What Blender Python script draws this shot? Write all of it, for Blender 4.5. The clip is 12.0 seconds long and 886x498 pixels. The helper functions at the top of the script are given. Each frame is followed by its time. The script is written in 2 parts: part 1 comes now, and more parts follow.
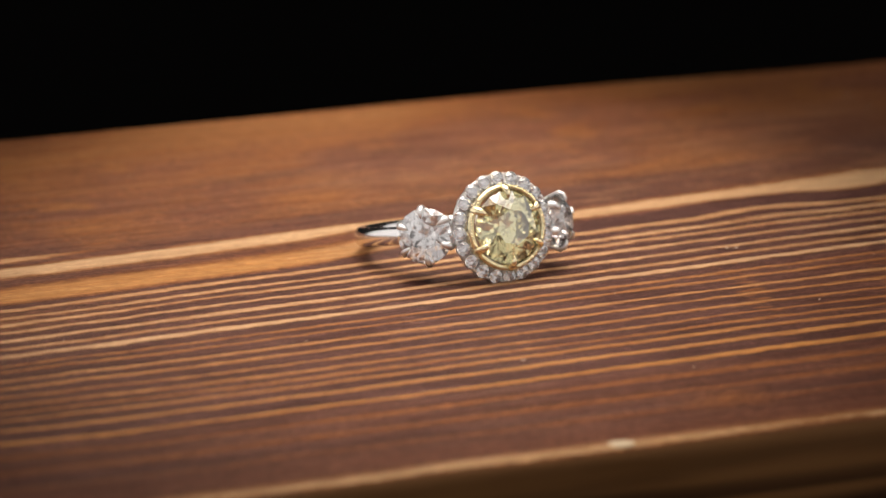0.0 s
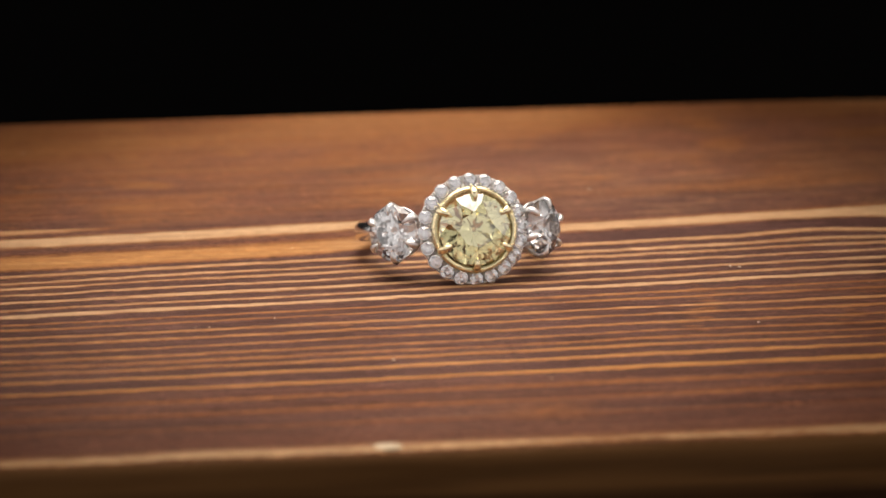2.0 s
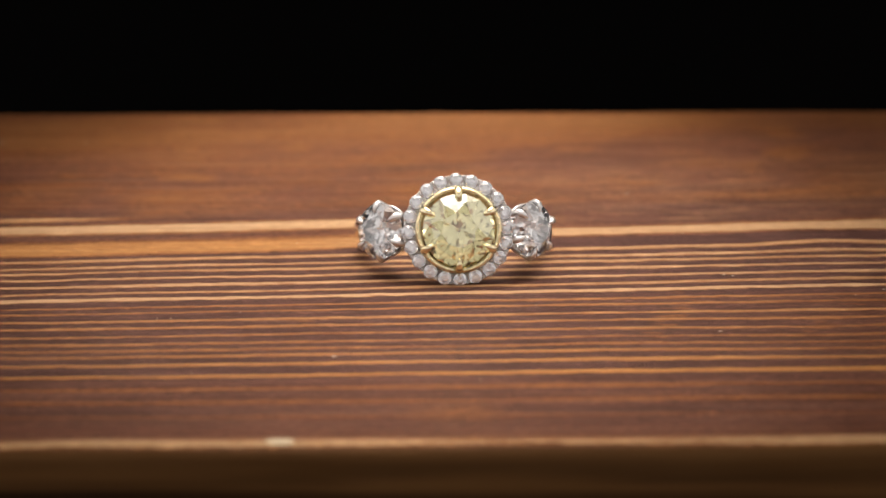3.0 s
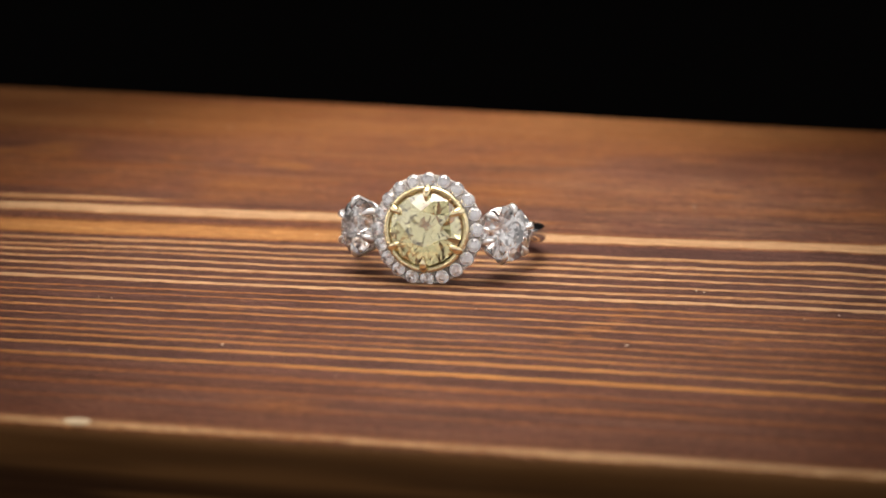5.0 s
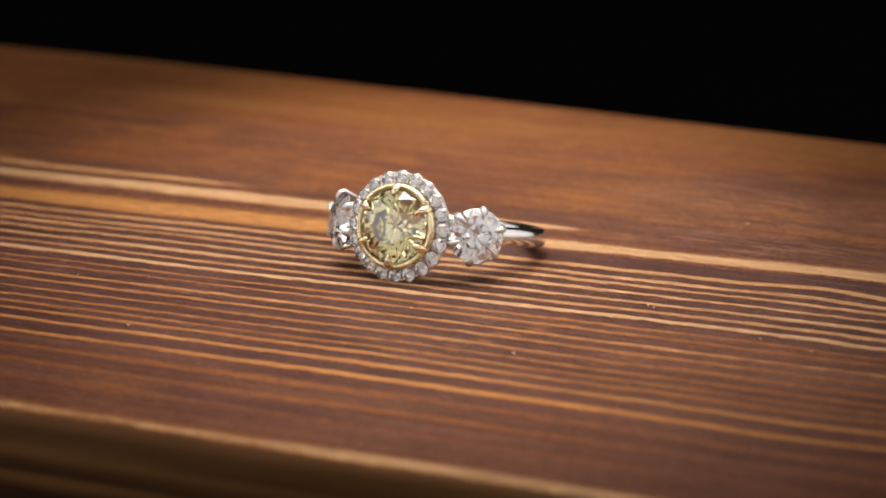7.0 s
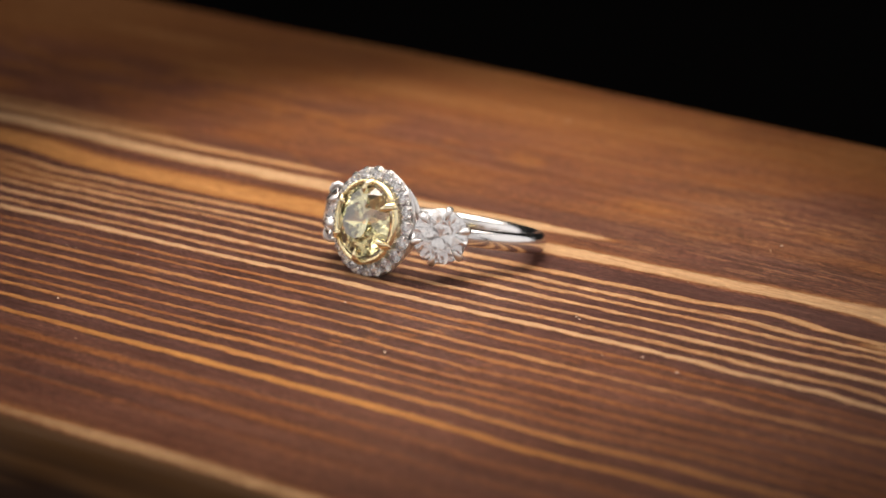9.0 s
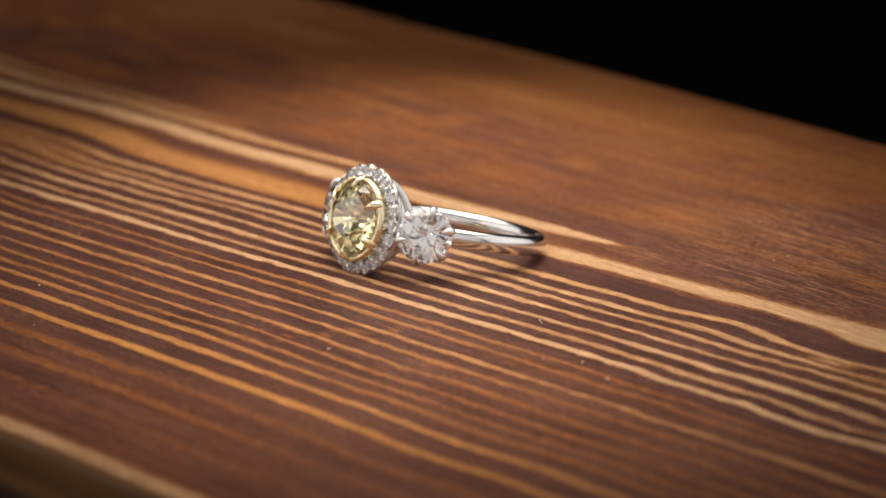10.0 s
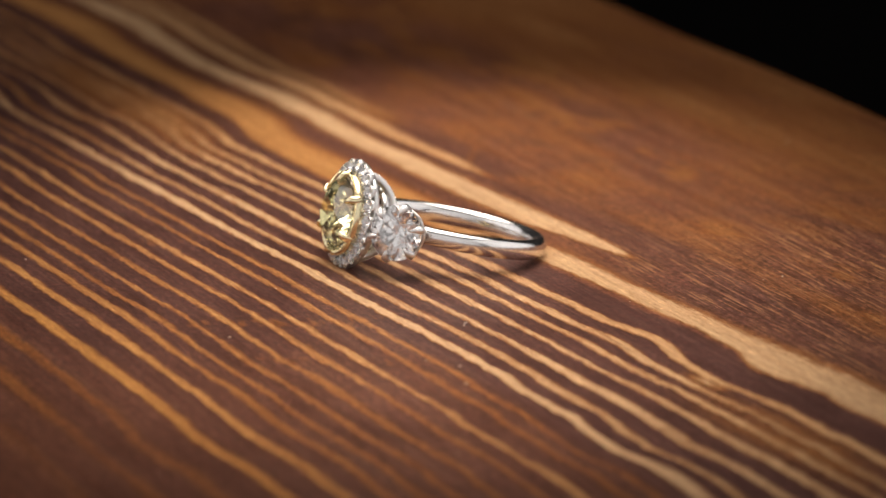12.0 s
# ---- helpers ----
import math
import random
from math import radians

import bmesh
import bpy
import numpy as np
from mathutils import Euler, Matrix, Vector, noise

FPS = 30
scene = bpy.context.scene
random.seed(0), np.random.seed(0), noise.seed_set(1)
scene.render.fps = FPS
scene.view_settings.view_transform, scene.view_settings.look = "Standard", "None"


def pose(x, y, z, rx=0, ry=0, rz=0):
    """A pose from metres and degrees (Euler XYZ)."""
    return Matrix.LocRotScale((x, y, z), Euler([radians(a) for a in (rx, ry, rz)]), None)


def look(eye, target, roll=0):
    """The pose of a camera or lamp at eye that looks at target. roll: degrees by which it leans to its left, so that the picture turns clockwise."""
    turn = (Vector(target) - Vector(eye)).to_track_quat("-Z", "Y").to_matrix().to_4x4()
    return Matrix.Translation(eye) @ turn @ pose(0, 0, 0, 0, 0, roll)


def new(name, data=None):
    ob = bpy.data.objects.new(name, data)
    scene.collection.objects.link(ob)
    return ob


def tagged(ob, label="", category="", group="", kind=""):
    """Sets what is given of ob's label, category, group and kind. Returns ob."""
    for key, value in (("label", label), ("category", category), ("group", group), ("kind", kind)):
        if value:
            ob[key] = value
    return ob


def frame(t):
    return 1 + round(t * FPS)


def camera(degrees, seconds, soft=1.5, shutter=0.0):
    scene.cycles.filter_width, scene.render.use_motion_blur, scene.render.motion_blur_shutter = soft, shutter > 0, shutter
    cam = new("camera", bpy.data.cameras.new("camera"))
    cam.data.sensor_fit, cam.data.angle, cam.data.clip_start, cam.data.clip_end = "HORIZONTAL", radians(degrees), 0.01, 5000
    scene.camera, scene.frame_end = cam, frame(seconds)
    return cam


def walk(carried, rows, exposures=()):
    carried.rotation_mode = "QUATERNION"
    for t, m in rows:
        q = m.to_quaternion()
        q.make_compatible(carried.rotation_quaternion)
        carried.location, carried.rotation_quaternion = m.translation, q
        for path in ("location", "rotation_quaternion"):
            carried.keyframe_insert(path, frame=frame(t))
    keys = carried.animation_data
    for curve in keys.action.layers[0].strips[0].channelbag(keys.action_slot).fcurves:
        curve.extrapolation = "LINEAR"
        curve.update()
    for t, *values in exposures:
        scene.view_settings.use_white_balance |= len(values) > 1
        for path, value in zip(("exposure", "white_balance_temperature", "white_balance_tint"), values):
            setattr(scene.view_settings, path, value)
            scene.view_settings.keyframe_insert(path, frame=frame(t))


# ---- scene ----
# The camera stands still on a macro stand; the board and the ring turn before it.
cam = camera(9.41, 12.0, soft=1.6)
cam.data.dof.use_dof = True
cam.data.dof.focus_distance = 0.556
cam.data.dof.aperture_fstop = 33.0
STAND = Matrix(((0.99998, -0.00570, 0.00158, 0.0), (0.00285, 0.22975, -0.97325, -0.55649),
                (0.00518, 0.97323, 0.22976, 0.13207), (0, 0, 0, 1)))
walk(cam, [(0.0, STAND), (12.0, STAND)])

# ---- light: a small narrow-beam softbox close overhead, soft lamps above, behind the camera and, as unseen fill, on both sides ----
world = bpy.data.worlds.new("dark_studio")
scene.world = world
world.use_nodes = True
world.node_tree.nodes["Background"].inputs[0].default_value = (0.9, 0.95, 1.0, 1)
world.node_tree.nodes["Background"].inputs[1].default_value = 0.0005
scene.view_settings.exposure = 0.0


def area_lamp(name, eye, target, sx, sy, watts, colour, spread=180.0, shape="ELLIPSE"):
    lamp = bpy.data.lights.new(name, "AREA")
    lamp.shape, lamp.size, lamp.size_y = shape, sx, sy
    lamp.energy, lamp.color, lamp.spread = watts, colour, radians(spread)
    ob = new(name, lamp)
    ob.matrix_world = look(eye, target)
    return ob


WARM = (1.0, 0.95, 0.92)
# overhead key; its beam is narrowed to stand in for the lens's dark corners
area_lamp("overhead_softbox", (-0.003, 0.010, 0.053), (-0.003, 0.002, 0.0), 0.089, 0.174, 0.062, (1.0, 0.91, 0.825), 70.0)
area_lamp("ceiling_softbox", (0.0, 0.0, 0.80), (0.0, 0.0, 0.0), 1.3, 1.2, 0.5, WARM, 150.0, "RECTANGLE")
area_lamp("front_softbox", (0.0, -1.1, 0.40), (0.0, 0.0, 0.10), 1.9, 1.2, 3.6, WARM, 150.0, "RECTANGLE")
# unseen fill on both sides, added to lighten the stones' dark facets
for side in (-1, 1):
    area_lamp("side_fill", (0.90 * side, -0.10, 0.40), (0.0, 0.0, 0.10), 1.5, 1.1, 4.0, WARM, 150.0, "RECTANGLE")


# ---- materials ----
def material(name):
    ma = bpy.data.materials.new(name)
    ma.use_nodes = True
    return ma, ma.node_tree.nodes, ma.node_tree.links, ma.node_tree.nodes["Principled BSDF"]


def plain(name, colour, rough, metal=0.0):
    ma, nodes, links, shader = material(name)
    shader.inputs["Base Color"].default_value = (*colour, 1)
    shader.inputs["Roughness"].default_value = rough
    shader.inputs["Metallic"].default_value = metal
    shader.inputs["Specular IOR Level"].default_value = 0.0
    return ma


def metal(name, colour, rough):
    """Polished metal with fine wear in its gloss."""
    ma, nodes, links, shader = material(name)
    shader.inputs["Base Color"].default_value = (*colour, 1)
    shader.inputs["Metallic"].default_value = 1.0
    place = nodes.new("ShaderNodeTexCoord")
    tex = nodes.new("ShaderNodeTexNoise")
    tex.inputs["Scale"].default_value = 900.0
    tex.inputs["Detail"].default_value = 4.0
    span = nodes.new("ShaderNodeMapRange")
    span.inputs["To Min"].default_value, span.inputs["To Max"].default_value = rough * 0.6, rough * 1.6
    bump = nodes.new("ShaderNodeBump")
    bump.inputs["Strength"].default_value, bump.inputs["Distance"].default_value = 0.06, 0.00005
    links.new(place.outputs["Object"], tex.inputs["Vector"])
    links.new(tex.outputs["Fac"], span.inputs["Value"])
    links.new(span.outputs["Result"], shader.inputs["Roughness"])
    links.new(tex.outputs["Fac"], bump.inputs["Height"])
    links.new(bump.outputs["Normal"], shader.inputs["Normal"])
    return ma


def gem(name, colour, ior=2.42, clear=0.97, rough=0.02):
    """A cut stone; what is not clear is a milky share added to brighten it."""
    ma, nodes, links, shader = material(name)
    shader.inputs["Base Color"].default_value = (*colour, 1)
    shader.inputs["Roughness"].default_value = rough
    shader.inputs["IOR"].default_value = ior
    shader.inputs["Transmission Weight"].default_value = clear
    return ma


def wood_material():
    """Brown stained softwood: pale and golden grain lines from the mesh's grain attribute, fine pores and stains on top."""
    ma, nodes, links, shader = material("stained_wood")
    place = nodes.new("ShaderNodeTexCoord")
    grain = nodes.new("ShaderNodeAttribute")
    grain.attribute_name = "grain"
    # the fibres run along the board's x: gloss spreads across them
    across = nodes.new("ShaderNodeVectorTransform")
    across.vector_type, across.convert_from, across.convert_to = "VECTOR", "OBJECT", "WORLD"
    across.inputs[0].default_value = (0.0, 1.0, 0.0)
    links.new(across.outputs[0], shader.inputs["Tangent"])
    shader.inputs["Anisotropic"].default_value = 0.6
    shader.inputs["Specular Tint"].default_value = (1.0, 0.62, 0.45, 1)
    part3 = nodes.new("ShaderNodeSeparateColor")
    links.new(grain.outputs["Color"], part3.inputs["Color"])

    def tex(sx, sy, sz, detail=4.0, rough=0.6):
        stretch = nodes.new("ShaderNodeMapping")
        stretch.inputs["Scale"].default_value = (sx, sy, sz)
        t = nodes.new("ShaderNodeTexNoise")
        t.inputs["Scale"].default_value = 1.0
        t.inputs["Detail"].default_value = detail
        t.inputs["Roughness"].default_value = rough
        links.new(place.outputs["Object"], stretch.inputs["Vector"])
        links.new(stretch.outputs["Vector"], t.inputs["Vector"])
        return t.outputs["Fac"]

    def ranged(value, a, b, lo, hi):
        n = nodes.new("ShaderNodeMapRange")
        for key, v in (("From Min", a), ("From Max", b), ("To Min", lo), ("To Max", hi)):
            n.inputs[key].default_value = v
        links.new(value, n.inputs["Value"])
        return n.outputs["Result"]

    def mixed(fac, a, b, mode="MIX"):
        n = nodes.new("ShaderNodeMix")
        n.data_type, n.blend_type = "RGBA", mode
        for sock, v in ((n.inputs[0], fac), (n.inputs[6], a), (n.inputs[7], b)):
            if isinstance(v, bpy.types.NodeSocket):
                links.new(v, sock)
            else:
                sock.default_value = v if isinstance(v, float) else (*v, 1)
        return n.outputs[2]

    fibres = tex(60, 2200, 2200, 5.0, 0.65)
    streaks = tex(26, 520, 520, 4.0)
    stains = tex(70, 130, 130, 5.0)
    flecks = tex(420, 3000, 3000, 4.0, 0.75)
    deep = mixed(ranged(stains, 0.35, 0.7, 0.0, 1.0), (0.084, 0.0385, 0.032), (0.140, 0.066, 0.054))
    body = mixed(ranged(stains, 0.3, 0.7, 0.0, 1.0), (0.168, 0.064, 0.0345), (0.258, 0.104, 0.057))
    ground = mixed(ranged(part3.outputs["Blue"], 0.0, 1.0, 0.0, 1.0), body, deep)
    # above 1 only on the sides: shade put into the colour
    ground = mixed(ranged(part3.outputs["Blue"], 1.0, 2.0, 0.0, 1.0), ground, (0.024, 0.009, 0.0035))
    pale = mixed(part3.outputs["Green"], (0.60, 0.39, 0.215), (0.50, 0.235, 0.072))
    broken = nodes.new("ShaderNodeMath")
    broken.operation = "MULTIPLY"
    links.new(part3.outputs["Red"], broken.inputs[0])
    links.new(ranged(flecks, 0.34, 0.60, 0.66, 1.2), broken.inputs[1])
    # stained margins turn amber before the pale core
    amber = mixed(part3.outputs["Green"], (0.295, 0.120, 0.038), (0.290, 0.112, 0.036))
    colour = mixed(ranged(broken.outputs[0], 0.0, 0.42, 0.0, 1.0), ground, amber)
    colour = mixed(ranged(broken.outputs[0], 0.42, 0.9, 0.0, 1.0), colour, pale)
    mottle = tex(420, 700, 700, 6.0, 0.75)
    smooth = nodes.new("ShaderNodeMath")
    smooth.operation = "MULTIPLY"
    links.new(ranged(mottle, 0.38, 0.58, 0.75, 0.0), smooth.inputs[0])
    links.new(ranged(broken.outputs[0], 0.5, 1.0, 1.0, 0.3), smooth.inputs[1])
    colour = mixed(smooth.outputs[0], colour, mixed(1.0, colour, (0.66, 0.60, 0.58), "MULTIPLY"))
    colour = mixed(ranged(streaks, 0.3, 0.7, 0.0, 1.0), colour, mixed(1.0, colour, (0.88, 0.85, 0.84), "MULTIPLY"))
    colour = mixed(ranged(fibres, 0.35, 0.62, 0.6, 0.0), colour, mixed(1.0, colour, (0.55, 0.50, 0.48), "MULTIPLY"))
    colour = mixed(ranged(flecks, 0.59, 0.72, 0.0, 0.75), colour, mixed(1.0, colour, (2.1, 2.0, 2.0), "MULTIPLY"))
    # short pale dashes in the heartwood, and speckle all over
    dash = nodes.new("ShaderNodeMath")
    dash.operation = "MULTIPLY"
    links.new(ranged(tex(130, 3600, 3600, 2.0, 0.5), 0.54, 0.66, 0.0, 0.85), dash.inputs[0])
    links.new(grain.outputs["Alpha"], dash.inputs[1])
    colour = mixed(dash.outputs[0], colour, (0.58, 0.29, 0.13))
    speckle = tex(1300, 2400, 2400, 3.0, 0.6)
    grainy = mixed(ranged(speckle, 0.36, 0.66, 0.0, 1.0), mixed(1.0, colour, (0.66, 0.62, 0.60), "MULTIPLY"), mixed(1.0, colour, (1.34, 1.34, 1.36), "MULTIPLY"))
    colour = mixed(ranged(broken.outputs[0], 0.2, 0.8, 1.0, 0.25), colour, grainy)
    # short dark pits and dry pale flecks between the lines
    pits = tex(620, 1700, 1700, 4.0, 0.7)
    worn = mixed(ranged(pits, 0.34, 0.48, 0.8, 0.0), colour, mixed(1.0, colour, (0.46, 0.42, 0.42), "MULTIPLY"))
    worn = mixed(ranged(pits, 0.56, 0.68, 0.0, 0.7), worn, mixed(1.0, colour, (1.65, 1.7, 1.75), "MULTIPLY"))
    colour = mixed(ranged(broken.outputs[0], 0.15, 0.7, 1.0, 0.1), colour, worn)
    # the sides: long bands with shade put into their dark colour, golden brown near the top edge
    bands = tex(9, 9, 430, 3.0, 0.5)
    shaded_side = mixed(ranged(bands, 0.42, 0.60, 0.0, 1.0), (0.022, 0.0085, 0.003), (0.070, 0.031, 0.010))
    shaded_side = mixed(ranged(part3.outputs["Red"], 0.03, 0.26, 0.0, 0.85), shaded_side, (0.135, 0.062, 0.019))
    shaded_side = mixed(ranged(streaks, 0.35, 0.65, 0.0, 0.6), shaded_side, mixed(1.0, shaded_side, (0.6, 0.55, 0.5), "MULTIPLY"))
    colour = mixed(ranged(part3.outputs["Blue"], 1.1, 1.6, 0.0, 1.0), colour, shaded_side)
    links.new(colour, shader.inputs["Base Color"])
    links.new(ranged(streaks, 0.3, 0.7, 0.40, 0.55), shader.inputs["Roughness"])
    shader.inputs["Specular IOR Level"].default_value = 0.18
    bump = nodes.new("ShaderNodeBump")
    bump.inputs["Strength"].default_value, bump.inputs["Distance"].default_value = 0.5, 0.00012
    links.new(fibres, bump.inputs["Height"])
    links.new(bump.outputs["Normal"], shader.inputs["Normal"])
    return ma


WOOD = wood_material()
WHITE_GOLD = metal("white_gold", (0.80, 0.78, 0.77), 0.18)
SATIN_GOLD = metal("satin_white_gold", (0.80, 0.78, 0.77), 0.30)
YELLOW_GOLD = metal("yellow_gold", (0.91, 0.80, 0.52), 0.18)
DIAMOND = gem("white_diamond", (1.0, 0.975, 0.97), 2.42, 0.97)
SMALL_DIAMOND = gem("small_white_diamond", (1.0, 0.98, 0.99), 2.2, 0.95)
YELLOW_DIAMOND = gem("yellow_diamond", (1.0, 0.93, 0.50), 2.42, 0.975)
BLACK_CLOTH = plain("black_cloth", (0.003, 0.0028, 0.0027), 0.95)
BLACK_PAINT = plain("black_paint", (0.004, 0.0038, 0.0036), 0.9)


# ---- mesh helpers ----
def mesh_of(name, bm, ma, smooth=False):
    me = bpy.data.meshes.new(name)
    bmesh.ops.recalc_face_normals(bm, faces=bm.faces)
    bm.to_mesh(me)
    bm.free()
    me.materials.append(ma)
    if smooth:
        me.polygons.foreach_set("use_smooth", [True] * len(me.polygons))
    return me


def part(name, data, parent, m=None, label=""):
    ob = new(name, data)
    ob.parent = parent
    if m is not None:
        ob.matrix_basis = m
    return tagged(ob, label)


def slab(name, x0, x1, y0, y1, z0, z1, ma):
    bm = bmesh.new()
    bmesh.ops.create_cube(bm, size=1, matrix=Matrix.Translation(((x0 + x1) / 2, (y0 + y1) / 2, (z0 + z1) / 2))
                          @ Matrix.Diagonal((x1 - x0, y1 - y0, z1 - z0, 1)))
    return new(name, mesh_of(name, bm, ma))


def sweep(bm, points, ups, profile, closed=False):
    """A tube: the profile (u along the normal, v along up) carried along the points. profile may depend on the step."""
    rings, n = [], len(points)
    for i, p in enumerate(points):
        a = points[(i - 1) % n] if closed or i else points[0]
        b = points[(i + 1) % n] if closed or i < n - 1 else points[-1]
        along = (b - a).normalized()
        up = (ups[i] - along * ups[i].dot(along)).normalized()
        side = along.cross(up)
        rings.append([bm.verts.new(p + side * u + up * v) for u, v in profile(i / max(1, n - 1))])
    k = len(rings[0])
    for i in range(n if closed else n - 1):
        r, s = rings[i], rings[(i + 1) % n]
        for j in range(k):
            bm.faces.new((r[j], r[(j + 1) % k], s[(j + 1) % k], s[j]))
    if not closed:
        bm.faces.new(rings[0])
        bm.faces.new(rings[-1])


def oval(a, b, n=12, power=1.0):
    out = []
    for j in range(n):
        t = 2 * math.pi * j / n
        c, s = math.cos(t), math.sin(t)
        out.append((a * math.copysign(abs(c) ** power, c), b * math.copysign(abs(s) ** power, s)))
    return out


# ---- the dark studio ----
tagged(slab("floor", -1.25, 1.25, -1.5, 1.0, -0.40, -0.35, BLACK_PAINT), "black painted studio floor", "floor", kind="structure")
tagged(slab("ceiling", -1.25, 1.25, -1.5, 1.0, 1.10, 1.15, BLACK_PAINT), "black painted studio ceiling", "ceiling", kind="structure")
tagged(slab("wall_north", -1.25, 1.25, 0.95, 1.0, -0.35, 1.10, BLACK_CLOTH), "black cloth backdrop wall", "wall", kind="structure")
tagged(slab("wall_south", -1.25, 1.25, -1.5, -1.45, -0.35, 1.10, BLACK_PAINT), "black painted studio wall", "wall", kind="structure")
tagged(slab("wall_east", 1.20, 1.25, -1.45, 0.95, -0.35, 1.10, BLACK_PAINT), "black painted studio wall", "wall", kind="structure")
tagged(slab("wall_west", -1.25, -1.20, -1.45, 0.95, -0.35, 1.10, BLACK_PAINT), "black painted studio wall", "wall", kind="structure")
tagged(slab("table", -0.40, 0.40, -0.38, 0.40, -0.35, -0.0192, BLACK_CLOTH), "table draped in black cloth under the board", "table", kind="structure")


# ---- the wooden board ----
def soft_noise(x, y, seed):
    """Smooth value noise in the plane, 0 to 1."""
    rng = np.random.RandomState(seed)
    grid = rng.rand(64, 64)
    xi, yi = np.floor(x).astype(int), np.floor(y).astype(int)
    fx, fy = x - xi, y - yi
    fx, fy = fx * fx * (3 - 2 * fx), fy * fy * (3 - 2 * fy)
    g = lambda i, j: grid[i % 64, j % 64]
    return (g(xi, yi) * (1 - fx) + g(xi + 1, yi) * fx) * (1 - fy) + (g(xi, yi + 1) * (1 - fx) + g(xi + 1, yi + 1) * fx) * fy


def step(x, a, b):
    t = np.clip((x - a) / (b - a), 0, 1)
    return t * t * (3 - 2 * t)


# Grain lines: place across the board (mm), half width, strength, how golden.
GRAIN_LINES = [
    (1.2, 0.75, 0.85, 0.35), (-2.05, 0.60, 0.80, 0.15), (-4.5, 0.55, 0.80, 0.25), (-7.5, 0.60, 0.80, 0.15), (-10.9, 0.60, 0.85, 0.1),
    (-14.1, 0.55, 0.72, 0.2), (-17.0, 0.72, 1.0, 0.05), (-20.5, 0.42, 0.60, 0.7), (-22.9, 0.44, 0.60, 0.7), (-26.4, 0.48, 0.76, 0.6),
    (-29.4, 0.46, 0.70, 0.7), (-32.9, 0.46, 0.66, 0.75), (-36.1, 0.46, 0.64, 0.75), (-38.8, 0.46, 0.60, 0.8), (-41.4, 0.52, 0.70, 0.85),
    (-44.9, 0.64, 0.84, 0.9), (-49.5, 0.70, 0.84, 1.0), (-54.6, 0.75, 0.40, 1.0), (-59.6, 0.8, 0.36, 1.0), (-65.2, 0.8, 0.24, 1.0)]


def grain_at(x, y):
    """Pale, golden and dark shares of the wood at x, y in millimetres."""
    xe = 75 * np.tanh(x / 75)
    s = (y - 0.087 * xe) / (1 + 0.001325 * xe)
    # neighbouring lines sway together, more so away from the middle
    outer = step(np.abs(x), 25, 65)
    s = s + 0.7 * (soft_noise(x / 42 + 7, s / 36, 1) - 0.5) + (0.45 + 0.85 * outer) * (soft_noise(x / 15, s / 17, 2) - 0.5) + 2.4 * step(-x, 50, 90) * (soft_noise(x / 27, s / 20, 9) - 0.5)
    s = s + (0.22 + 0.45 * outer) * (soft_noise(x / 6, s / 8, 3) - 0.5) + 0.30 * (soft_noise(x / 2.1, s / 1.6, 6) - 0.5) + 0.2 * (soft_noise(x / 0.9, s / 0.7, 7) - 0.5)
    # a knot's pull on the lines behind and beside the ring
    pull = np.exp(-((s - 3.0) / 5.0) ** 2)
    s = s - 1.3 * pull * np.exp(-((x - 41) / 5.5) ** 2) + 1.5 * pull * np.exp(-((x - 57) / 6.0) ** 2)
    pale, gold = np.zeros_like(x), np.zeros_like(x)

    def add(amount, hue):
        nonlocal pale, gold
        gold = np.where(amount > pale, hue, gold)
        pale = np.maximum(pale, amount)

    for place, half, strength, hue in GRAIN_LINES:
        wide = half * (0.58 + 0.5 * soft_noise(x / 17, np.full_like(x, place * 3.1), 4))
        d = (s - place) / wide
        fade = 1 - (0.35 if strength < 0.72 else 0.12) * step(x, 25, 65) if place < -19 else 1 - 0.3 * step(-x, 45, 85)
        # a crisp edge on one side, a slow fade on the other
        add(fade * strength * np.where(d > 0, 1 - step(d, 0.6, 1.7), 1 - step(-d, 0.75, 1.3)) * (0.88 + 0.3 * soft_noise(x / 9, np.full_like(x, place), 5)), hue)
    swell = 1 + 0.35 * soft_noise(x / 20, s * 0, 8)
    left = 1 - step(x, -20, 8)
    broad = 1.55 + 0.5 * left + 0.75 * step(x, 38, 58) * (1 - 0.5 * step(x, 66, 80))
    d = (s - 9.1 + 2.2 * left * (1 - 0.6 * step(-x, 55, 80))) / (broad * swell)
    add(np.where(d > 0, 1 - step(d, 0.5, 1.9), 1 - step(-d, 0.75, 1.2 + 0.3 * left)) * (0.95 - 0.12 * left), 0.12 + 0.8 * left)
    taper = 1 - step(x, -16, 13)
    d = (s - 16.4) / (1.45 * swell * (0.25 + 0.75 * taper))
    add((1 - step(np.abs(d), 0.5, 1.8)) * 0.97 * step(taper, 0, 0.25), 0.05)
    taper = 1 - step(x, -70, -24)
    d = (s - 21.8) / (1.2 * swell * (0.25 + 0.75 * taper))
    add((1 - step(np.abs(d), 0.6, 1.6)) * 0.8 * step(taper, 0, 0.3), 0.35)
    taper = 1 - step(x, -92, -58)
    d = (s - 25.5) / (0.9 * (0.25 + 0.75 * taper))
    add((1 - step(np.abs(d), 0.5, 1.6)) * 0.7 * step(taper, 0, 0.3), 0.4)
    add(0.85 * np.exp(-((x - 58) / 3.0) ** 2 - ((s + 0.2) / 1.0) ** 2), 0.15)
    # where lines run together into pale and amber patches
    add(0.55 * np.exp(-((x - 80) / 15) ** 2 - ((s + 3.0) / 3.2) ** 2) * (0.55 + 0.7 * soft_noise(x / 9, s / 1.3, 51)), 0.3)
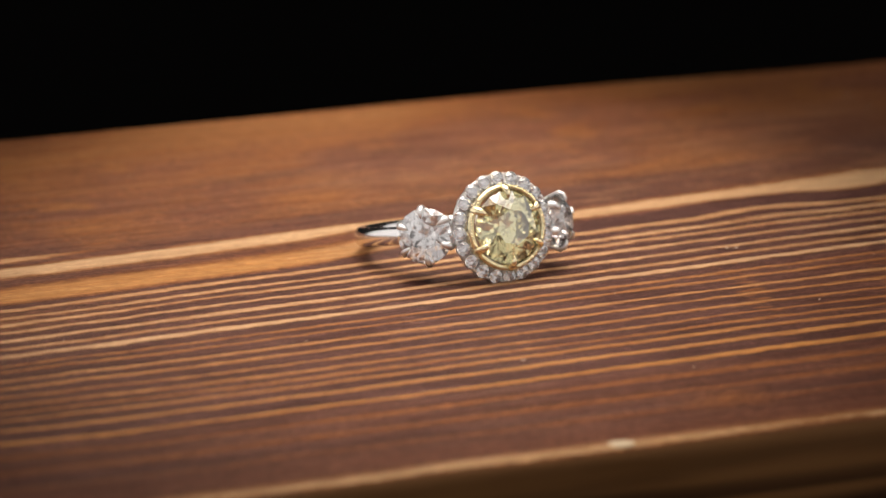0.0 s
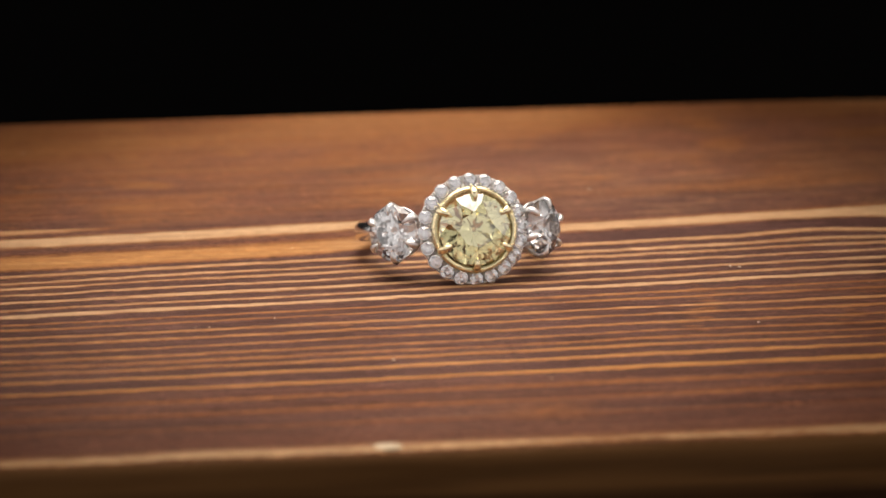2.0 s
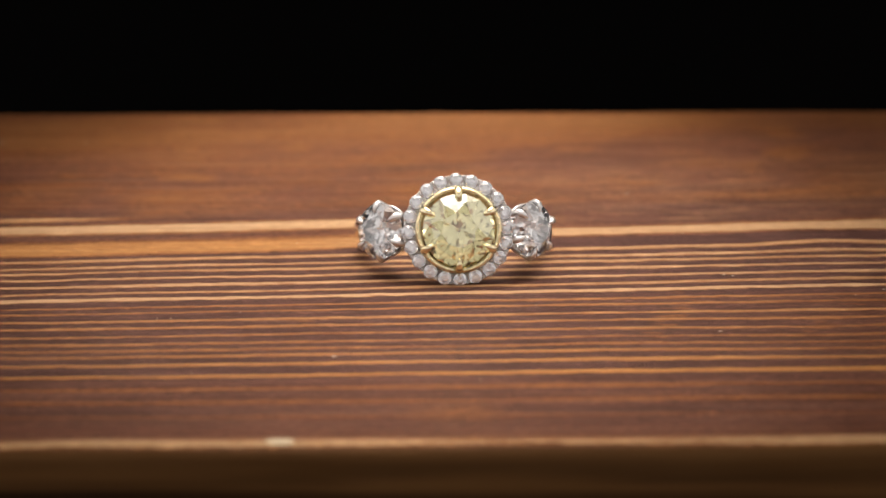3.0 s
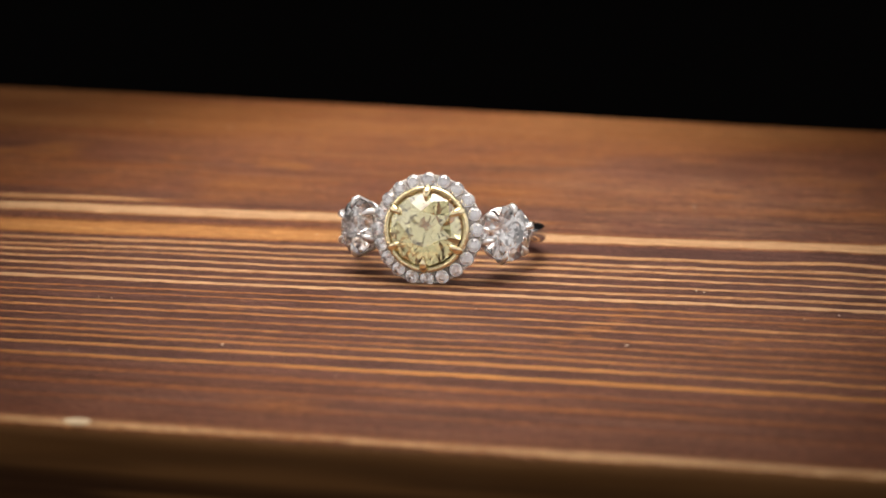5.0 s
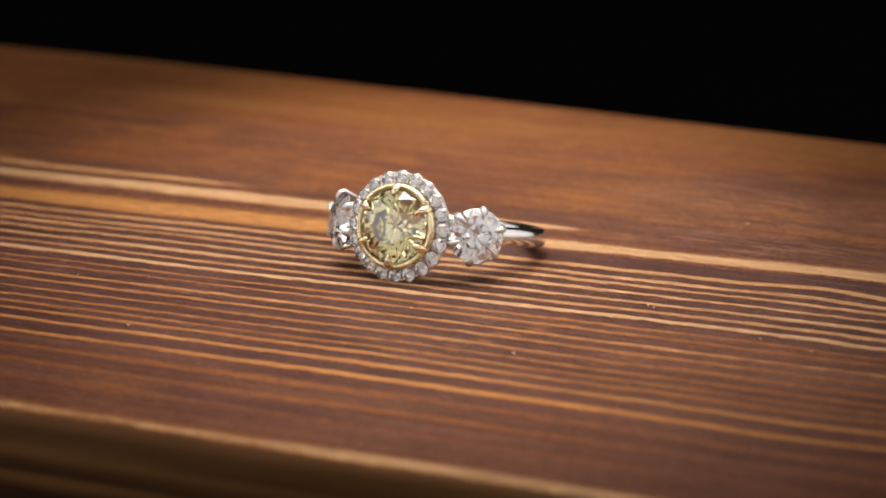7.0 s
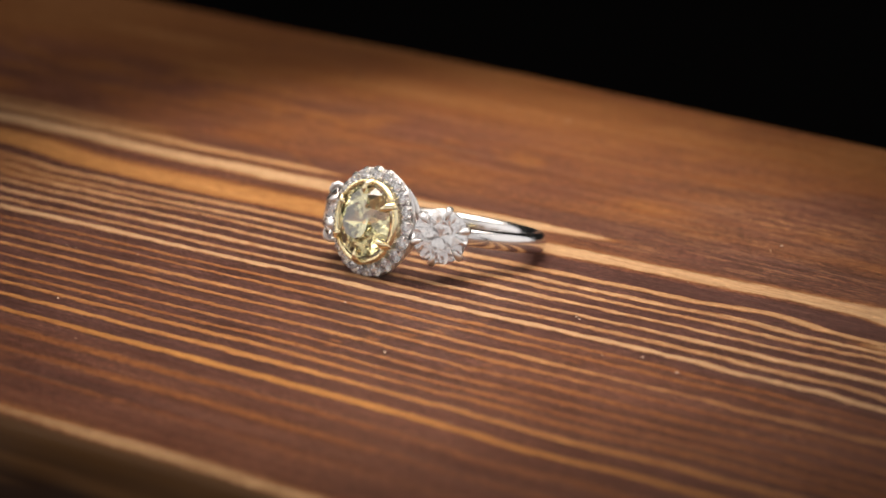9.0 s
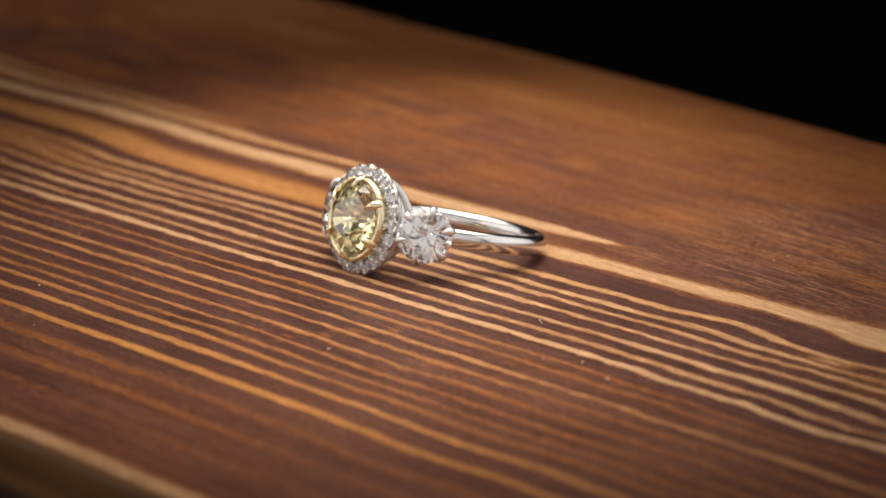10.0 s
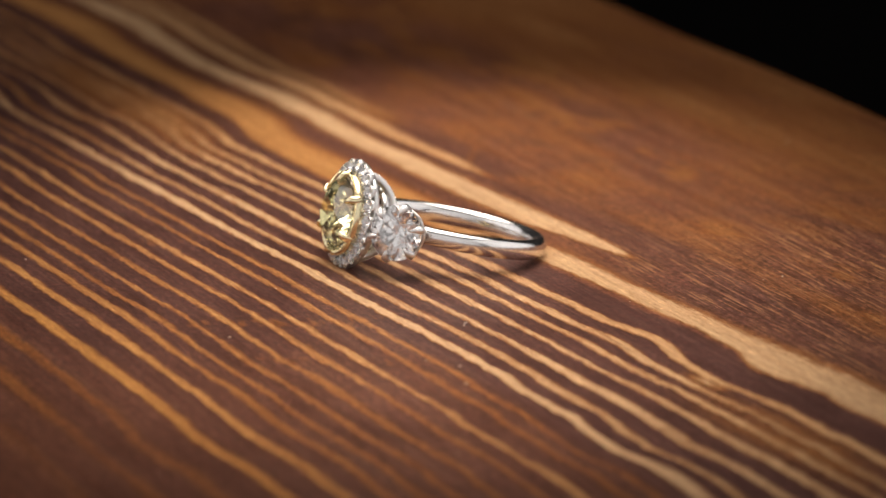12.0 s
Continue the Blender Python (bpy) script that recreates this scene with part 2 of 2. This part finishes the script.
    add(0.66 * np.exp(-((x + 84) / 28) ** 2 - ((s + 3.0) / 4.2) ** 2) * (0.55 + 0.7 * soft_noise(x / 8, s / 1.2, 52)), 0.7)
    # faint gold streaks in the plain heartwood behind
    far = step(s, 18, 26)
    add(far * (0.30 - 0.12 * step(x, -20, 30)) * step(soft_noise(x / 26, s / 3.2, 11), 0.55, 0.95), 0.8)
    # a dry scuff across the grain before the ring, and a scratch far behind it
    along = (y + 16) / -20
    gap = np.abs(x - (24 - 5 * along))
    add((1 - step(gap, 0.4, 2.4)) * step(along, -0.1, 0.05) * (1 - step(along, 0.9, 1.1)) * 0.36 * step(soft_noise(x / 1.6, y / 0.36, 13), 0.55, 0.8), 0.25)
    for sx, sy, slant, reach, weight in ((38, -27, 0.45, 9, 0.34), (-17, -27, -0.15, 6, 0.24), (-39, -2, 0.7, 5, 0.26)):
        v = y - sy
        gap = np.abs(x - sx - slant * v)
        add((1 - step(gap, 0.4, 2.2)) * (1 - step(np.abs(v), 0.5 * reach, reach)) * weight * step(soft_noise(x / 1.8, y / 0.36, 53), 0.52, 0.82), 0.25)
    along = (y - 17) / 24
    gap = np.abs(x - (-39 - 47 * along))
    add((1 - step(gap, 0.3, 1.4)) * step(along, 0, 0.1) * (1 - step(along, 0.8, 1.6)) * 0.26, 0.4)
    # cloudy amber patches and four small bare marks in the heartwood
    add(far * 0.34 * step(soft_noise(x / 15 + 5, s / 8, 31), 0.45, 0.9) * (0.5 + soft_noise(x / 4, s / 1.6, 32)), 0.9)
    blotch = 0.6 * soft_noise(x / 7 + 3, s / 4.2, 41) + 0.4 * soft_noise(x / 2.6, s / 1.5, 42)
    add(step(s, 22, 46) * (0.48 - 0.12 * step(x, 0, 60)) * step(blotch, 0.53, 0.78), 0.65)
    for mx, my in ((23, 35.2), (-28, 48.6), (17, 53.3), (62, 56.1)):
        add(0.5 * np.exp(-((x - mx) / 3.2) ** 2 - ((y - my) / 1.0) ** 2) * (0.5 + soft_noise(x / 1.7, y / 0.7, 33)), 0.55)
    # golden lift along the far edge: its stronger light put into the colour
    add(step(s, 48, 66) * 0.48 * (0.5 + 0.7 * soft_noise(x / 22, s / 5, 34)), 0.7)
    # an amber stain near the front edge
    add(0.38 * np.exp(-((x + 2) / 4.5) ** 2 - ((y + 64.5) / 2.4) ** 2) * (0.4 + soft_noise(x / 1.8, y / 1.5, 25)), 1.0)
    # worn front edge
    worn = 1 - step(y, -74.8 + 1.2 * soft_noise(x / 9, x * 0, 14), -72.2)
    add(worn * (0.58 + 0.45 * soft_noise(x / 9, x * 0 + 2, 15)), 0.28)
    dark = np.clip(step(s, -54, -47) * (1 - step(s, 6, 7)) + (1 - step(s, -54, -47)) * (0.60 + 0.25 * step(soft_noise(x / 70, s / 1.8, 16), 0.3, 0.75)) * (0.5 + 0.5 * step(s, -72, -63))
                   + step(s, 9.5, 11) * (1 - step(s, 24, 30)) * 0.6 * (1 - step(x, -40, 5)), 0, 1)
    dark = np.maximum(dark, step(s, 26, 30) * 0.3 * step(soft_noise(x / 28, s / 9, 17), 0.4, 0.9))
    dark = np.maximum(dark, step(s, 12, 16) * (0.32 - 0.2 * step(s, 24, 34) + 0.3 * step(soft_noise(x / 22, s / 11, 18), 0.35, 0.8) + 0.15 * step(x, -10, 30) * (1 - step(s, 30, 45))))
    # less dark towards the far edge, again light and sheen put into the colour
    dark = dark * (1 - 0.9 * step(s, 38, 60))
    dark = np.maximum(dark, step(s, 20, 28) * 0.42 * step(0.65 * soft_noise(x / 9 + 1, s / 6, 43) + 0.35 * soft_noise(x / 3, s / 2, 44), 0.5, 0.8))
    dark = dark * (1 - 0.36 * step(x, 12, 50) * (1 - step(s, -22, -17)))
    dark = np.maximum(dark, 0.85 * step(s, 10.5, 13) * (1 - step(s, 24, 38)) * step(x, -6, 20) * (0.6 + 0.4 * soft_noise(x / 14, s / 4, 54)))
    dashes = step(s, 11, 15) * (1 - step(s, 36, 52)) * step(x, -14, 12) * (0.5 + 0.5 * step(soft_noise(x / 18, s / 6, 19), 0.35, 0.75))
    return pale, gold, dark, dashes


def build_board():
    half_x, y0, y1, top, thick, r = 240.0, -75.6, 75.2, 0.0, 19.0, 1.6
    xs = np.concatenate([np.arange(-half_x, -100, 2.5), np.arange(-100, 100, 0.5), np.arange(100, half_x + 0.1, 2.5)])
    flat = np.arange(y0 + r, y1 - r + 0.01, 0.25)
    rim = [(math.sin(a) * r, -r + math.cos(a) * r) for a in np.linspace(0, math.pi / 2, 7)[1:]]
    prof = [(y1, -t) for t in np.linspace(thick, r + 0.5, 14)]
    prof += [(y1 - r + u, v) for u, v in reversed(rim)]
    prof += [(y, 0.0) for y in flat[::-1]]
    prof += [(y0 + r - u, v) for u, v in rim]
    prof += [(y0, -t) for t in np.linspace(r + 0.5, thick, 24)]
    prof = np.array(prof)
    X, Y = np.meshgrid(xs, prof[:, 0], indexing="ij")
    Z = np.broadcast_to(prof[:, 1], X.shape).copy()
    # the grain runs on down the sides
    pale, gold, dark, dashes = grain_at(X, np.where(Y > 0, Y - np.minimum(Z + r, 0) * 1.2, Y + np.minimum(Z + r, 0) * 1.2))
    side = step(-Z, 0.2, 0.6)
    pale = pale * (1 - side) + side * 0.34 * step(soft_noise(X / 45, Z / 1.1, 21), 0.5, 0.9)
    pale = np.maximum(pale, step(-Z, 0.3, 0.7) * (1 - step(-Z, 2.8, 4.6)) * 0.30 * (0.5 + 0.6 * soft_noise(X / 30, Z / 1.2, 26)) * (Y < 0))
    # sides pushed darker than the grain: their shade, put into the colour
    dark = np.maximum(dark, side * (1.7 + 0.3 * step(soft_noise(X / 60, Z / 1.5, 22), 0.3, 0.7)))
    Z = Z + np.where(Z > -0.01, 0.05 * (pale - 0.6) + 0.05 * (soft_noise(X / 14, Y / 3, 23) - 0.5), 0)
    Y = Y + np.where((Z < -0.2), 0.35 * (soft_noise(X / 9, Z / 5, 24) - 0.5) * np.sign(-Y), 0)
    Y = Y - np.where(Y > 60, 2.4 * step(X, 45, 92) * (Y - 60) / 15.2, 0)
    Y = Y - np.where(Y > 60, 1.6 * step(-X, 70, 112) * (Y - 60) / 15.2, 0)
    nx, ny = X.shape
    verts = np.stack([X, Y, Z], -1).reshape(-1, 3) / 1000
    i, j = np.meshgrid(np.arange(nx - 1), np.arange(ny - 1), indexing="ij")
    a = (i * ny + j).ravel()
    quads = np.stack([a, a + 1, a + ny + 1, a + ny], -1)
    bottom = [[k * ny, (k + 1) * ny, (k + 2) * ny - 1, (k + 1) * ny - 1] for k in range(nx - 1)]
    ends = [list(range(ny - 1, -1, -1)), list(range((nx - 1) * ny, nx * ny))]
    me = bpy.data.meshes.new("wooden_board")
    me.from_pydata(verts.tolist(), [], quads.tolist() + bottom + ends)
    me.polygons.foreach_set("use_smooth", [True] * len(quads) + [False] * (len(me.polygons) - len(quads)))
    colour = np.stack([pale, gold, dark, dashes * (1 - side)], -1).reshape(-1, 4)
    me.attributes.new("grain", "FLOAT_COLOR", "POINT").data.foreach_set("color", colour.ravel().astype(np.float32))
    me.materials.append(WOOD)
    me.update()
    return tagged(new("wooden_board", me), "brown stained softwood board with pale wavy grain lines and worn edges", "board")


board = build_board()


def dust_on(parent):
    """Fine pale dust specks lying on the board's top."""
    rng = random.Random(5)
    bm = bmesh.new()
    for _ in range(46):
        x, y, r = rng.uniform(-0.085, 0.085), rng.uniform(-0.06, 0.06), rng.choice((0.00005, 0.00007, 0.00011))
        if x * x + y * y < 0.0145 ** 2:
            continue
        bmesh.ops.create_icosphere(bm, subdivisions=1, radius=r, matrix=pose(x, y, r * 0.6, 0, 0, rng.uniform(0, 180)) @ Matrix.Diagonal((rng.uniform(1, 2.4), 1, 0.7, 1)))
    ob = part("dust", mesh_of("dust", bm, plain("pale_dust", (0.55, 0.48, 0.40), 0.9)), parent, None, "fine pale dust specks")
    tagged(ob, kind="stuff")


dust_on(board)


def glinting_chip(parent):
    """A chip of bare wood on the worn front edge, its bright glint put into the pale colour."""
    bm = bmesh.new()
    bmesh.ops.create_uvsphere(bm, u_segments=20, v_segments=10, radius=1.0)
    for v in bm.verts:
        k = 1 + 0.25 * noise.noise(v.co * 2.3)
        v.co = Vector((v.co.x * 1.6 * k - 19.2, v.co.y * 1.0 * k - 74.0, v.co.z * 0.25 - 0.13)) * 0.001
    part("glinting_chip", mesh_of("glinting_chip", bm, plain("bare_wood_glint", (0.66, 0.53, 0.36), 0.4), True), parent, None, "chip of bare pale wood, its glint put into the colour")


glinting_chip(board)

# ---- the ring, lying on its side on the board; lengths in millimetres until the end ----
MM = 0.001
# ring space: the band's circle lies in x, y; the head looks along -y
LIE = pose(-0.00012, 0, 0, 0, 0, 1.2) @ pose(0, 0, 0.00296, -12.3) @ Matrix.Diagonal((MM, MM, MM, 1))
LIE_R = pose(-0.00012, 0, 0, 0, 0, 1.2) @ pose(0, 0, 0.00296, -12.3)


def brilliant(radius, crown=0.31, table=0.53, pavilion=0.80, girdle=0.035):
    """A round old-cut stone, table towards +z, girdle at z = 0."""
    pts = []
    for k in range(8):
        a, b = k * math.pi / 4, (k + 0.5) * math.pi / 4
        pts.append((table * math.cos(a), table * math.sin(a), crown))
        pts.append((0.79 * math.cos(b), 0.79 * math.sin(b), crown * 0.57))
        pts.append((0.36 * math.cos(b), 0.36 * math.sin(b), -pavilion * (1 - 0.36 * math.cos(math.pi / 8)) - girdle))
        pts.append((0.66 * math.cos(a), 0.66 * math.sin(a), -pavilion * 0.34 * 1.13 - girdle))
        pts.append((0.06 * math.cos(b), 0.06 * math.sin(b), -pavilion * 0.945 - girdle))
    for k in range(16):
        a = k * math.pi / 8
        pts += [(math.cos(a), math.sin(a), girdle * 0.2), (math.cos(a), math.sin(a), -girdle)]
    bm = bmesh.new()
    for p in pts:
        bm.verts.new([c * radius * MM for c in p])
    bmesh.ops.convex_hull(bm, input=bm.verts)
    return bm


def facing(x, y, z, az):
    """A place in ring space whose +z looks outwards, az degrees from -y towards +x; its +y is the ring's +z."""
    out = Vector((math.sin(radians(az)), -math.cos(radians(az)), 0))
    up = Vector((0, 0, 1))
    m = Matrix((up.cross(out), up, out)).transposed().to_4x4()
    return LIE_R @ Matrix.Translation((x * MM, y * MM, z * MM)) @ m


def prong_mesh(name, ma, r0, r1, z0, z1, thick, hook):
    """A claw along +x: from the base at radius r0, height z0 up to the stone's edge at r1, z1, bent over it."""
    bm = bmesh.new()
    pts = [Vector((r0, 0, z0)), Vector(((r0 + r1) / 2 + 0.15 * thick, 0, (z0 + z1) / 2)), Vector((r1, 0, z1 - 0.8 * thick)), Vector((r1 - 0.15 * hook, 0, z1 - 0.1 * thick)),
           Vector((r1 - 0.5 * hook, 0, z1 + 0.25 * thick)), Vector((r1 - hook, 0, z1 + 0.18 * thick))]
    size = [0.8, 0.95, 1.05, 0.95, 0.60, 0.05]
    ups = [Vector((0, 1, 0))] * len(pts)
    sweep(bm, [p * MM for p in pts], ups, lambda t: oval(0.40 * thick * size[round(t * 5)] * MM, 0.58 * thick * size[round(t * 5)] * MM, 12))
    return mesh_of(name, bm, ma, True)


def ring_of_beads(name, ma, radius, z, bead, count, longer=1.0):
    bm = bmesh.new()
    for k in range(count):
        a = 2 * math.pi * k / count
        bmesh.ops.create_icosphere(bm, subdivisions=1, radius=bead * MM,
                                   matrix=Matrix.Rotation(a, 4, "Z") @ Matrix.Translation((radius * MM, 0, z * MM)) @ Matrix.Diagonal((longer, 1, 1, 1)))
    return mesh_of(name, bm, ma, True)


def lathe(name, ma, outline, n=64):
    """The outline (radius, height), a closed loop, turned round +z."""
    bm = bmesh.new()
    rows = [[bm.verts.new((r * MM * math.cos(2 * math.pi * k / n), r * MM * math.sin(2 * math.pi * k / n), z * MM)) for r, z in outline] for k in range(n)]
    m = len(outline)
    for k in range(n):
        for j in range(m):
            bm.faces.new((rows[k][j], rows[k][(j + 1) % m], rows[(k + 1) % n][(j + 1) % m], rows[(k + 1) % n][j]))
    return mesh_of(name, bm, ma, True)


def spin(deg):
    return Matrix.Rotation(radians(deg), 4, "Z")


def build_ring():
    ring = new("diamond_ring")
    ring.empty_display_size = 0.005
    tagged(ring, "white gold ring with a yellow diamond in a white halo", "ring")

    # band: open at the head, a little slimmer towards the stones
    bm = bmesh.new()
    turn = [radians(-90 + 38 + (360 - 76) * i / 72) for i in range(73)]
    pts = [LIE @ Vector((9.35 * math.cos(a), 0.1 + 9.35 * math.sin(a), 0)) for a in turn]
    up = (LIE_R.to_3x3() @ Vector((0, 0, 1)))

    def profile(t):
        w = 0.92 + 0.2 * math.sin(math.pi * t)
        return oval(0.84 * MM, w * MM, 16, 0.8)
    sweep(bm, pts, [up] * len(pts), profile)
    part("band", mesh_of("band", bm, WHITE_GOLD, True), ring, None, "polished white gold band")

    # head: halo plate with twenty small stones
    head = facing(0, -12.1, 0, 0)
    halo = part("halo", lathe("halo", SATIN_GOLD, [(4.35, -0.45), (4.42, -0.12), (4.52, -0.12), (4.68, -0.66), (5.20, -0.72), (5.42, -0.55), (5.60, -0.60), (5.62, -0.85), (5.45, -1.05), (5.2, -1.25), (4.8, -1.35), (4.4, -1.1)]), ring, head,
                "white gold halo plate")
    small = mesh_of("halo_stone", brilliant(0.75, 0.34, 0.52, 0.86), SMALL_DIAMOND)
    cup = lathe("stone_cup", SATIN_GOLD, [(0.68, -0.08), (0.72, -0.04), (0.77, -0.08), (0.79, -0.32), (0.62, -0.75), (0.45, -0.78), (0.60, -0.30)], 20)
    bm = bmesh.new()
    bmesh.ops.create_uvsphere(bm, u_segments=8, v_segments=6, radius=0.15 * MM)
    bead = mesh_of("bead_prong", bm, SATIN_GOLD, True)
    for k in range(20):
        a = 90 + k * 18 + 2
        place = spin(a) @ Matrix.Translation((5.19 * MM, 0, 0.06 * MM)) @ Matrix.Rotation(radians(13), 4, "Y")
        setting = part("stone_cup", cup, halo, place)
        part("halo_stone", small, setting, spin(17 * k))
        for r, z, off in ((5.58, -0.02, 7.6), (5.58, -0.02, 10.4), (4.72, 0.13, 9.0)):
            part("bead_prong", bead, halo, spin(a + off) @ Matrix.Translation((r * MM, 0, z * MM)))

    # centre: yellow gold collet with milgrain rim, six claws and the yellow stone
    head = facing(0, -12.7, 0, 0)
    collet = part("collet", lathe("collet", YELLOW_GOLD, [(3.70, 0.05), (3.98, 0.40), (4.08, 0.50), (4.40, 0.40), (4.52, 0.22), (4.54, -0.3), (4.25, -1.15), (3.95, -1.15), (3.72, -0.5)]), ring, head,
                  "yellow gold collet round the centre stone")
    part("milgrain", ring_of_beads("milgrain", YELLOW_GOLD, 4.26, 0.46, 0.125, 96, 1.6), collet)
    part("centre_stone", mesh_of("centre_stone", brilliant(3.80, 0.34, 0.50, 0.82), YELLOW_DIAMOND), collet, Matrix.Translation((0, 0, 0.48 * MM)) @ spin(8),
         "round pale yellow old-cut diamond")
    claw = prong_mesh("claw", YELLOW_GOLD, 4.3, 4.2, -0.6, 1.0, 0.78, 1.40)
    for k in range(6):
        part("claw", claw, collet, spin(90 + 60 * k))

    # gallery arches behind the halo, above and below
    for sign in (1, -1):
        for side in (1, -1):
            bm = bmesh.new()
            pts = [LIE @ Vector((side * (0.9 + 1.9 * t ** 1.5), -10.8 + 2.6 * math.sin(t * math.pi * 0.5), sign * (4.5 - 3.2 * t ** 1.6))) for t in np.linspace(0, 1, 14)]
            sweep(bm, pts, [LIE_R.to_3x3() @ Vector((0, 0, 1))] * 14, lambda t: oval(0.36 * MM, 0.42 * MM, 10, 0.8))
            arch = part("gallery_arch", mesh_of("gallery_arch", bm, SATIN_GOLD, True), ring)
            bm = bmesh.new()
            for p in pts[1:-1]:
                for f in (0.0, 0.5):
                    bmesh.ops.create_icosphere(bm, subdivisions=1, radius=0.09 * MM,
                                               matrix=Matrix.Translation(p + LIE_R.to_3x3() @ Vector((side * 0.25 * MM, (0.2 - 0.1 * f) * MM, sign * (0.32 - 0.25 * f) * MM))))
            part("milgrain", mesh_of("milgrain", bm, WHITE_GOLD, True), arch)
    part("under_bezel", lathe("under_bezel", WHITE_GOLD, [(3.0, 0.0), (3.4, 0.0), (3.5, -0.5), (3.3, -0.9), (2.9, -0.9), (2.85, -0.4)], 40), ring, facing(0, -9.6, 0, 0))

    # side stones in six-claw baskets
    stone = mesh_of("side_stone", brilliant(2.95, 0.32, 0.50, 0.84), DIAMOND)
    claw = prong_mesh("claw", SATIN_GOLD, 2.2, 3.02, -2.3, 0.48, 0.68, 1.35)
    rail = lathe("basket_rail", SATIN_GOLD, [(2.35, -1.7), (2.65, -1.6), (2.75, -1.2), (2.55, -1.15), (2.4, -1.3)], 40)
    cone = lathe("basket_base", SATIN_GOLD, [(1.5, -2.2), (2.1, -2.1), (2.25, -2.45), (1.9, -2.9), (1.2, -3.0)], 32)
    for side in (-1, 1):
        basket = part("side_basket", cone, ring, facing(8.0 * side, -9.8, -0.1, 42 * side), "white gold basket under the side stone")
        part("basket_rail", rail, basket)
        part("side_stone", stone, basket, spin(5 + 9 * side), "round white old-cut diamond")
        for k in range(6):
            part("claw", claw, basket, spin((94 if side < 0 else 80) + 60 * k))
    return ring


diamond_ring = build_ring()


# ---- the turntable's turn ----
TURN = [(0.0, 30.9), (0.5, 26.9), (1.0, 22.75), (1.5, 18.6), (2.0, 14.65), (2.5, 10.8), (3.0, 7.05), (5.0, -8.3), (5.5, -12.2), (6.0, -16.15),
        (6.5, -20.15), (7.0, -24.2), (9.0, -41.55), (9.5, -45.5), (10.0, -49.3), (10.5, -53.0), (11.0, -56.7), (11.5, -60.4), (12.0, -64.1)]


def motions():
    rows = [(t, pose(0, 0, 0, 0, 0, a - 4.44)) for t, a in TURN]
    walk(board, rows)
    walk(diamond_ring, rows)


motions()
